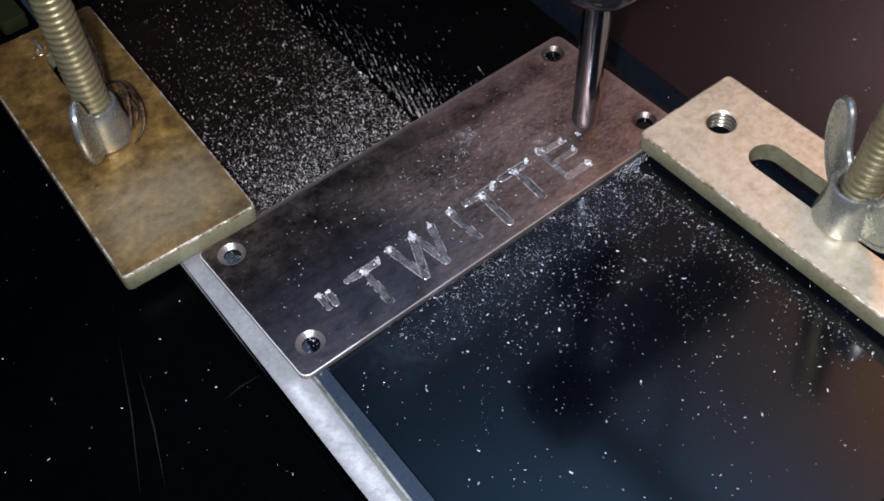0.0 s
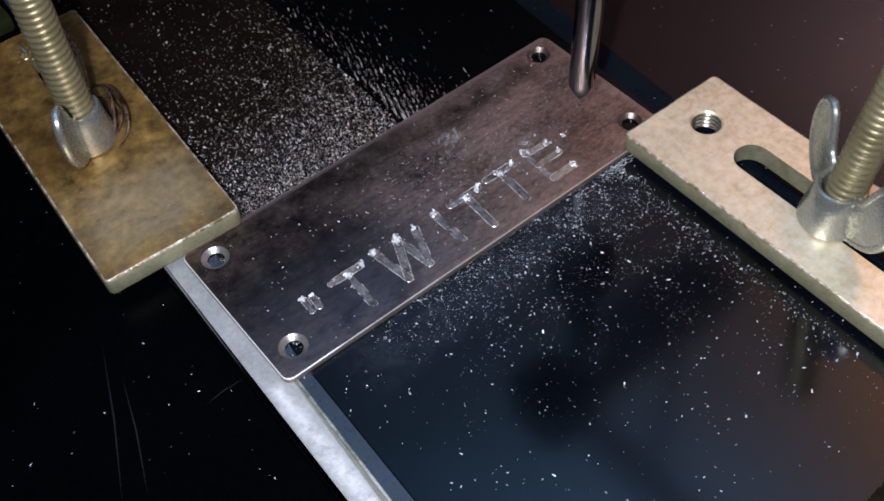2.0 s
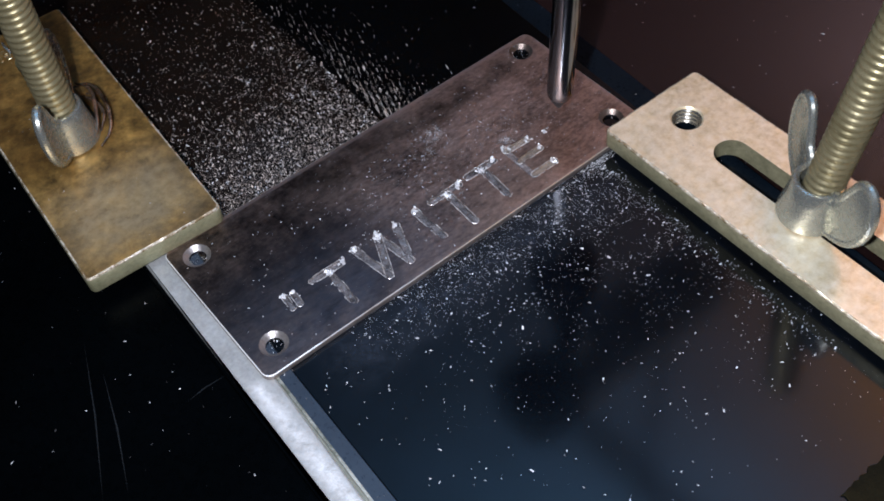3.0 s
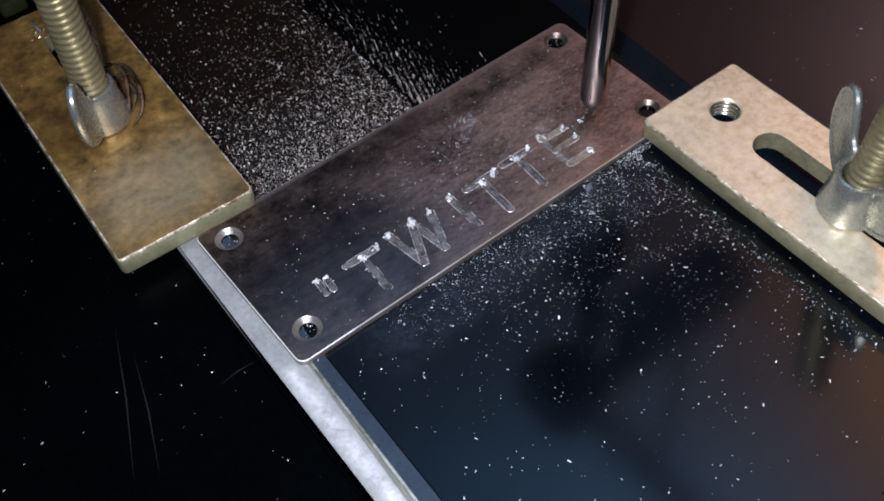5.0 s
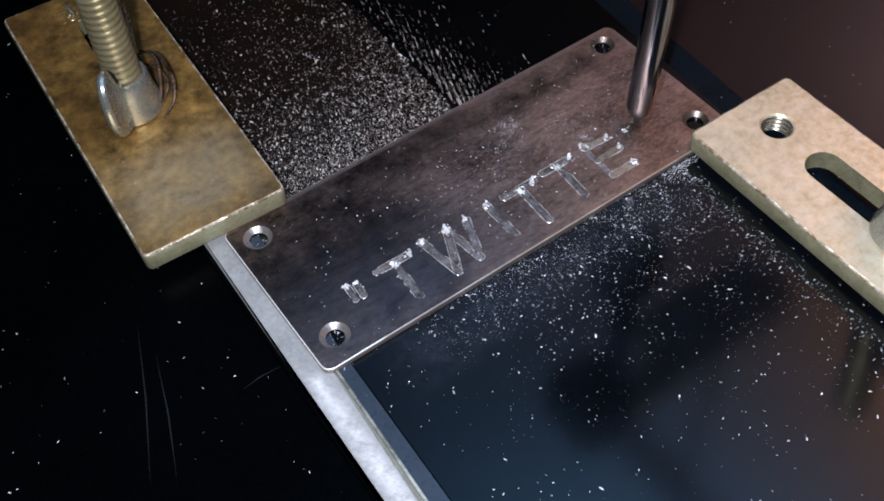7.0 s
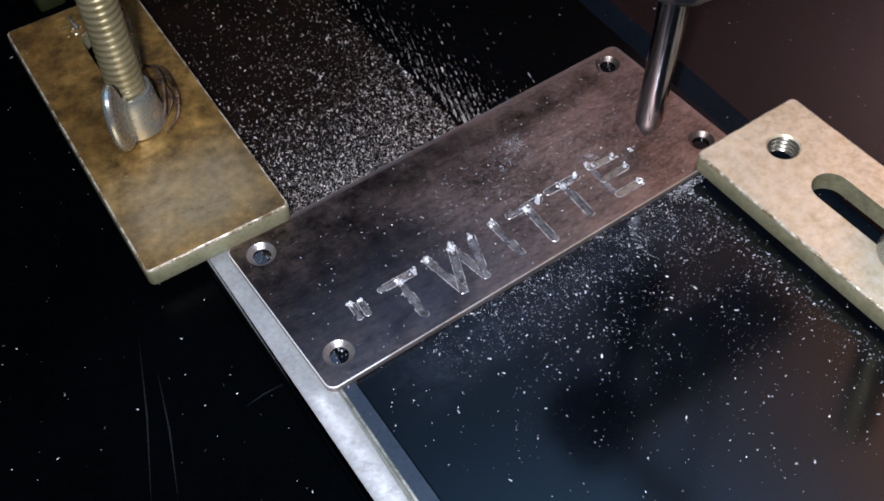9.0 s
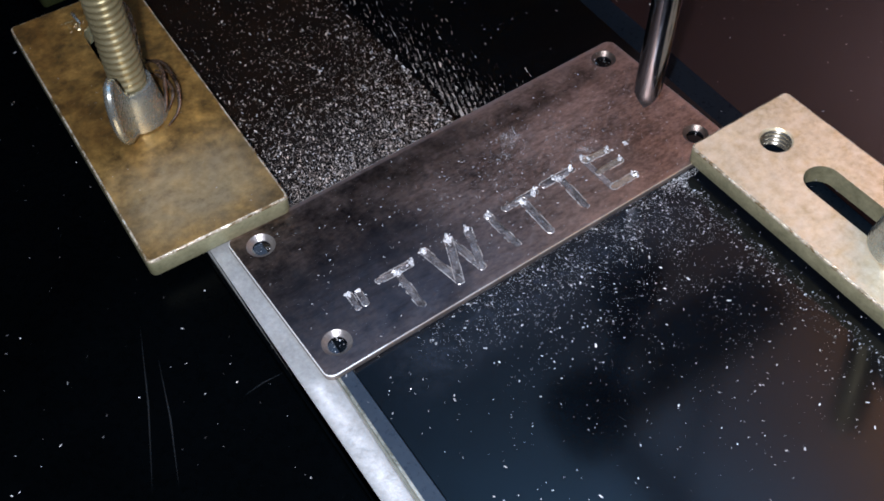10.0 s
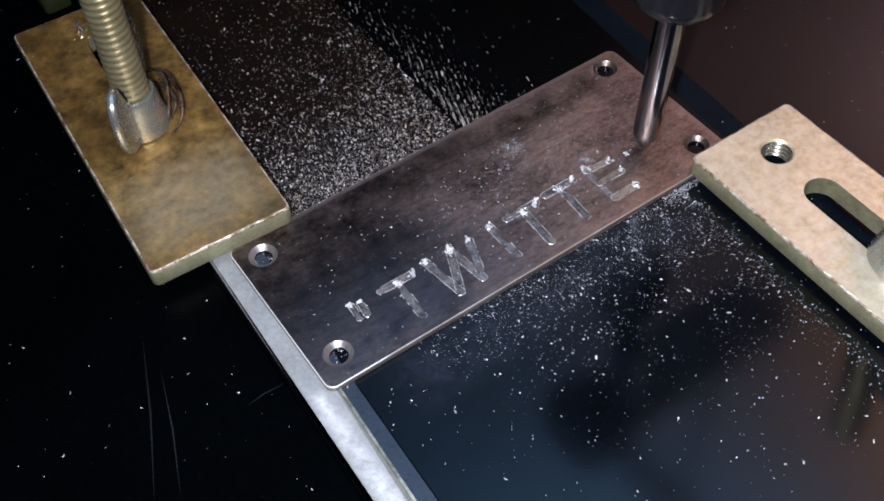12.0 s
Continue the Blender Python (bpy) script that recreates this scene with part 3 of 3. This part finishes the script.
for turns in (
    [(1.0, 73.6, 5.6), (4.2, 71.7, 6.2), (4.7, 65.4, 6.4), (3.6, 61.0, 5.6), (1.7, 58.2, 4.6), (-1.2, 56.3, 4.2)],
    [(2.4, 73.2, 6.6), (3.6, 68.2, 7.6), (1.9, 62.8, 6.8), (-0.1, 59.4, 5.4), (-1.6, 58.3, 4.4)],
    [(2.0, 70.8, 5.0), (3.1, 67.6, 5.6), (3.2, 63.2, 5.2), (0.7, 60.0, 4.3)],
    [(3.2, 71.2, 4.6), (5.2, 68.9, 4.8), (5.3, 66.4, 4.6), (4.4, 63.9, 4.3)],
):
    shaving("dark brown curled metal shaving beside a wing nut", turns, 0.44)
shaving("bent grey metal shaving at the clamp slot", [(-2.8, 98.3, 4.2), (-3.0, 96.6, 4.6), (-3.0, 95.1, 4.6), (-2.8, 93.8, 4.2)], 0.38, WING_STEEL)

# ---- the spindle ----
spindle = empty("spindle", at_mm(66.3, 5.2, 0))
bit = part("engraving_bit", lathe([(1.9, 2.6), (2.3, 3.4), (2.45, 4.6), (2.45, 36)], 40), TOOL_STEEL, spindle, "polished ground steel engraving bit")
part("cutting_tip", lathe([(0, 0), (0.35, 0.05), (1.0, 1.0), (1.92, 2.62), (1.5, 2.9)], 40), TIP_STEEL, bit, "dark conical cutting tip")
part("collet_nut", lathe([(2.5, 33.5), (3.4, 33.0), (5.5, 33.1), (6.0, 33.5), (6.2, 34.4), (7.2, 34.8), (7.7, 35.5), (7.8, 36.6), (7.8, 44), (7.0, 45), (3.2, 45.5), (3.2, 86), (2.8, 87)], 48), NUT_BLACK, spindle, "dark glossy collet nut")
tagged(spindle, "polished engraving bit in the dark collet of a milling spindle", "milling spindle")

# the machine's head over the board, which shows in the polished sheet
block = prism(rounded(48.5, -12, 116, 6.5, 5.0), 71, 80, 0.6)
head = part("machine_head", carved("machine_head", block, (HEAD_GREY,), [(cone(69, 4.5, 60, 8.8, 90, 8.8), HEAD_GREY)]), None)
tagged(head, "grey plate of the milling machine's head above the bed", "machine head")
# unseen beam, added to keep the ceiling out of the northern reflections
beam = part("gantry_beam", prism(rounded(-250, 150, 235, 180, 3.0), 45, 156, 1.0), HEAD_BLACK)
tagged(beam, "unseen black beam behind the clamps, added to darken the mirrored view", "gantry beam")
for x in (-200, 190):
    part("beam_leg", prism(rounded(x, 155, x + 20, 175, 2.0), BED, 45.5), HEAD_BLACK, beam)
part("end_cap", prism(rounded(48.2, -12.3, 66, 6.8, 5.2), 70, 80.6, 0.6), HEAD_BLACK, head, "black end cap")
part("post", prism(capsule(107, 0, 107, 0.1, 1.3), 79.5, 191), HEAD_BLACK, head)
part("arm", prism(rounded(102, -220, 112, 30, 2.0), 190, 197, 1.0), HEAD_GREY, head, "grey arm over the bed")


def scratch(ax, ay, bx, by, wide):
    a = math.atan2(by - ay, bx - ax)
    px, py = -math.sin(a) * wide / 2, math.cos(a) * wide / 2
    mx, my = (ax + bx) / 2 + px * 3, (ay + by) / 2 + py * 3
    bm = prism([(ax, ay), (mx - px, my - py), (bx, by), (mx + px, my + py)], BED - 0.02, BED + 0.015)
    return tagged(part("bed_scratch", bm, SCRATCH, soft=False), kind="structure")


for line in ((-24.0, 24.0, -35.5, -5.2, 0.26), (-24.3, 16.5, -31.8, -6.6, 0.26), (-16.6, 1.6, -8.9, 1.7, 0.22)):
    scratch(*line)


def ragged_mat():
    """A thin mat whose edge is worn to an uneven line."""
    rng = random.Random(11)
    edge = [(48.2 + 0.8 * i + rng.uniform(-0.2, 0.2), -76.9 + 0.012 * i + rng.uniform(-0.35, 0.25)) for i in range(70)]
    side = [(48.6 + rng.uniform(-0.3, 0.3), -77.4 - 0.9 * i) for i in range(40)]
    mat_ob = part("worn_mat", prism(edge[::-1] + side + [(49, -150), (104, -150)], BOARD, BOARD + 0.35, 0.08), WORN_MAT)
    return tagged(mat_ob, "dark olive worn mat lying on the black board", "mat")


ragged_mat()
block = part("support_block", prism(rounded(-5.4, 112.5, 0.6, 126, 1.0), BED, 0.6, 0.4), OLIVE_BLOCK)
tagged(block, "dark olive painted block on the bed behind a clamp", "block")

# ---- dust and chips ----


def flakes(name, label, mat, count, place, low, high, seed, heading=None, drawn=1.0, wander=0.25):
    """Loose chips: small torn flakes lying at all angles."""
    rng = np.random.default_rng(seed)
    verts, faces = [], []
    for _ in range(count):
        x, y, z = place(rng)
        size = low + (high - low) * rng.random() ** 2.5
        a, tilt, thick = rng.uniform(0, 6.28), rng.uniform(-0.5, 0.5), size * 0.3
        if heading is not None:
            a = heading + rng.normal(0, wander)
        long, wide = size * rng.uniform(0.8, 1.9) * drawn, size * rng.uniform(0.35, 0.8)
        c, s = math.cos(a), math.sin(a)
        base = len(verts)
        for u, v, w in ((-1, -0.4, 0), (0.7, -1, 0.2), (1, 0.6, 0), (-0.5, 1, 0.3), (0.1, 0, 1)):
            px, py = u * long * 0.5, v * wide * 0.5
            pz = w * thick + (u * tilt * long * 0.5 if u * tilt > 0 else 0)
            verts.append(((x + c * px - s * py) * MM, (y + s * px + c * py) * MM, (z + pz) * MM))
        faces += [(base, base + 1, base + 4), (base + 1, base + 2, base + 4), (base + 2, base + 3, base + 4), (base + 3, base, base + 4), (base, base + 3, base + 2, base + 1)]
    data = bpy.data.meshes.new(name)
    data.from_pydata(verts, [], faces)
    data.materials.append(mat)
    ob = new(name, data)
    return tagged(ob, label, "metal dust", kind="stuff")


def level(x, y):
    """The height of the bed, the board or the bar at a place."""
    s = x - 0.055 * (y + 10)
    west = x - 0.028 * (y + 10)
    if -4.4 < x < 81.4 and -5.2 < y < 28.9:
        return None
    if west < -2.5:
        return None if x > -9.8 + 0.022 * y else BED
    if west < -0.5:
        return BOARD - 0.03
    if y < -7 and x > 68.9 + 0.6 * math.sin(y * 0.9) and x < 96:
        return None
    if s < 83:
        return BOARD
    return BOARD - 0.25 if s < 88.5 else BED


def spread(dense):
    def place(rng):
        while True:
            x, y = dense(rng)
            z = level(x, y)
            if z is not None:
                return x, y, z
    return place


def behind(rng):
    """The thick drift behind the plate, with a clear edge."""
    while True:
        x, y = rng.uniform(2, 48), 28.5 + rng.exponential(21)
        if y < 150 and x < 44.6 + 0.035 * (y - 29) + rng.exponential(0.15) and rng.random() < min(1, 0.36 + ((x - 2) / 48) ** 2 * 0.6 + math.exp((28 - y) / 12)):
            return x, y


def beside(rng):
    return rng.uniform(4, 36), 30 + rng.exponential(38)


def streaks(rng):
    while True:
        y = 28.5 + rng.exponential(16)
        x = 46.0 + 0.035 * (y - 29) + rng.exponential(3.4)
        # gathered in parallel strokes, slanting across the drift's edge
        line = round((x - 0.336 * y) / 1.1) * 1.1 + rng.normal(0, 0.2)
        x = line + 0.336 * y
        if x > 45.3 + 0.035 * (y - 29):
            return x, y


def before(rng):
    while True:
        x = 9 + 67 * rng.random() ** 0.55
        y = -5.4 - rng.exponential(6 + 0.12 * x)
        # gathered in faint clouds
        if noise.noise(Vector((x * 0.16, y * 0.2, 2.0))) + 0.5 * noise.noise(Vector((x * 0.5, y * 0.6, 7.0))) + 0.42 > rng.random() * 0.9:
            return x, y


def along_clamp(rng):
    return 68.8 - rng.exponential(2.2), rng.uniform(-60, -7)


def heap(rng):
    return rng.normal(68.5, 2.6), -5.6 - rng.exponential(1.8)


def anywhere(rng):
    return rng.uniform(-70, 190), rng.uniform(-75, 160)


def front_wide(rng):
    return rng.uniform(0, 78), rng.uniform(-70, -5)


def on_plate(rng):
    while True:
        x, y = rng.uniform(-4, 81), rng.uniform(-5, 28)
        if rng.random() < 0.09 + 0.91 * math.exp(-((x - 54) / 22) ** 2 - ((y - 12) / 9) ** 2):
            return x, y, 0.0


flakes("dust_drift", "thick drift of grey metal dust on the black board", WARM_DUST, 12500, spread(behind), 0.10, 0.40, 1, radians(72), 1.45, 0.55)
flakes("drift_sparkles", "bright sparkling chips in the dust drift", GLITTER, 700, spread(behind), 0.10, 0.46, 18)
flakes("outer_sparkles", "bright chips strewn thinly beside the drift", GLITTER, 260, spread(beside), 0.12, 0.42, 21)
flakes("dust_streaks", "thin streaks of grey metal dust on the black board", WARM_DUST, 1350, spread(streaks), 0.08, 0.27, 2, radians(71), 3.8, 0.12)
flakes("dust_front", "scattered grey metal dust in front of the plate", DUST, 2500, spread(before), 0.05, 0.22, 3)
flakes("dust_front_fine", "fine haze of metal dust in front of the plate", GLITTER, 4500, spread(before), 0.03, 0.09, 20)
flakes("dust_front_bright", "brighter grains of metal dust in front of the plate", GLITTER, 800, spread(before), 0.08, 0.36, 15)
flakes("dust_line", "line of grey metal dust beside a clamp", DUST, 700, spread(along_clamp), 0.08, 0.36, 8)
flakes("dust_band", "sparse grains of metal dust close beside a clamp", GLITTER, 130, lambda rng: (rng.uniform(67, 71.4), rng.uniform(-62, -7), BOARD), 0.06, 0.28, 17)
flakes("dust_heap", "small pale heap of fine dust by the plate's corner", GLITTER, 900, spread(heap), 0.05, 0.2, 9)
flakes("dust_sparse", "sparse grey metal dust over the machine bed", DUST, 1100, spread(anywhere), 0.1, 0.35, 4)
flakes("bright_chips", "bright sparkling metal chips over the machine bed", GLITTER, 260, spread(anywhere), 0.2, 0.6, 5)
flakes("bright_chips_front", "bright sparkling metal chips in front of the plate", GLITTER, 300, spread(front_wide), 0.12, 0.42, 6)
flakes("plate_dust", "fine bright dust lying on the plate", GLITTER, 1950, on_plate, 0.05, 0.27, 7)


def smears(rng):
    cx, cy, r = ((27, -9, 3.0), (38, -8, 3.5), (46, -10, 4.0), (57, -8, 4.0), (33, -14, 5.0))[rng.integers(5)]
    return rng.normal(cx, r), min(cy + rng.normal(0, r * 0.7), -5.5)


def plate_smears(rng):
    """Wiped smudges: short strokes side by side, and thin clouds."""
    if rng.random() < 0.6:
        k, along = rng.integers(9), rng.uniform(-1, 1)
        cx, cy = ((48.6, 20.1), (49.4, 19.6), (50.3, 18.8), (49.0, 17.9), (47.6, 18.4), (50.9, 20.3), (57.9, 9.0), (58.9, 8.4), (46.2, 16.3))[k]
        a = radians(95 + 14 * math.sin(k * 2.3))
        long = 0.7 + 0.5 * math.sin(k * 1.7)
        return cx + along * long * math.cos(a) + rng.normal(0, 0.42), cy + along * long * math.sin(a) + rng.normal(0, 0.34), 0.0
    cx, cy, r = ((58.8, 9.0, 1.8), (66, 11, 4.5), (45, 16.5, 4.5))[rng.integers(3)]
    return rng.normal(cx, r), rng.normal(cy, r * 0.7), 0.0


def on_west_clamp(rng):
    return rng.uniform(-15, 6), rng.uniform(31, 98), THICK


def slot_end(rng):
    return rng.normal(-4.0, 0.9), rng.normal(94.5, 1.3), THICK


def on_east_clamp(rng):
    return rng.uniform(73, 93), rng.uniform(-70, -6), THICK


def in_holes(rng):
    cx, cy = ((0, -0.25), (-0.15, 24.6), (77.0, 25.4))[rng.integers(3)]
    a, r = rng.uniform(0, 6.28), 1.5 * rng.random() ** 0.5
    return cx + r * math.cos(a), cy + r * math.sin(a), BOARD + 0.06


flakes("hole_dust", "grey dust gathered in the plate's screw holes", DUST, 80, in_holes, 0.08, 0.3, 19)
flakes("dust_smears", "pale smears of fine dust in front of the plate", GLITTER, 1300, spread(smears), 0.04, 0.13, 11)
flakes("plate_smears", "pale smudges of fine dust on the plate", GLITTER, 2600, plate_smears, 0.03, 0.11, 12)
flakes("clamp_dust", "a few fine chips lying on a clamp", GLITTER, 70, on_west_clamp, 0.08, 0.26, 13)
flakes("slot_swarf", "crumbled pale swarf at the end of a clamp slot", ROD_ZINC, 40, slot_end, 0.25, 0.8, 16)
flakes("clamp_dust", "a few fine chips lying on a clamp", GLITTER, 60, on_east_clamp, 0.08, 0.24, 14)

# ---- movement of the spindle ----


def motions():
    rows = [
        (0.0, 66.3, 5.2, 0.0), (0.3, 65.8, 5.6, 0.0), (0.6, 66.2, 5.8, 0.0), (0.75, 66.3, 5.8, 0.2), (0.9, 66.5, 5.7, 1.0), (1.2, 69.1, 7.0, 5.0),
        (1.5, 72.0, 7.6, 5.0), (1.8, 71.0, 7.1, 5.0), (2.1, 70.6, 6.8, 5.0), (2.4, 69.2, 5.5, 5.0), (2.7, 69.0, 5.4, 5.0), (3.0, 68.3, 4.9, 5.0),
        (3.2, 67.4, 4.9, 5.0), (4.0, 67.0, 5.2, 3.5), (4.8, 67.9, 6.0, 0.0), (5.0, 68.7, 6.2, 0.0), (5.2, 69.6, 6.2, 0.0), (5.4, 69.7, 6.6, 0.0),
        (5.6, 68.8, 5.0, 0.0), (6.0, 68.7, 5.3, 0.0), (6.4, 67.5, 4.9, 0.0), (6.8, 69.0, 5.2, 0.0), (7.2, 68.3, 6.7, 0.0), (8.0, 68.0, 6.0, 0.0),
        (8.8, 67.7, 5.5, 0.0), (9.0, 68.5, 5.4, 2.0), (9.2, 70.0, 6.4, 4.5), (9.5, 71.8, 7.5, 5.0), (9.8, 71.4, 7.6, 5.0), (10.1, 70.2, 6.7, 5.0),
        (10.4, 69.6, 6.0, 4.0), (10.7, 69.8, 6.8, 2.2), (11.0, 70.1, 6.3, 0.0), (11.5, 69.6, 5.8, 0.0), (12.0, 68.9, 5.1, 0.0),
    ]
    walk(spindle, [(t, at_mm(x, y, z) @ lean(2.6)) for t, x, y, z in rows])


motions()
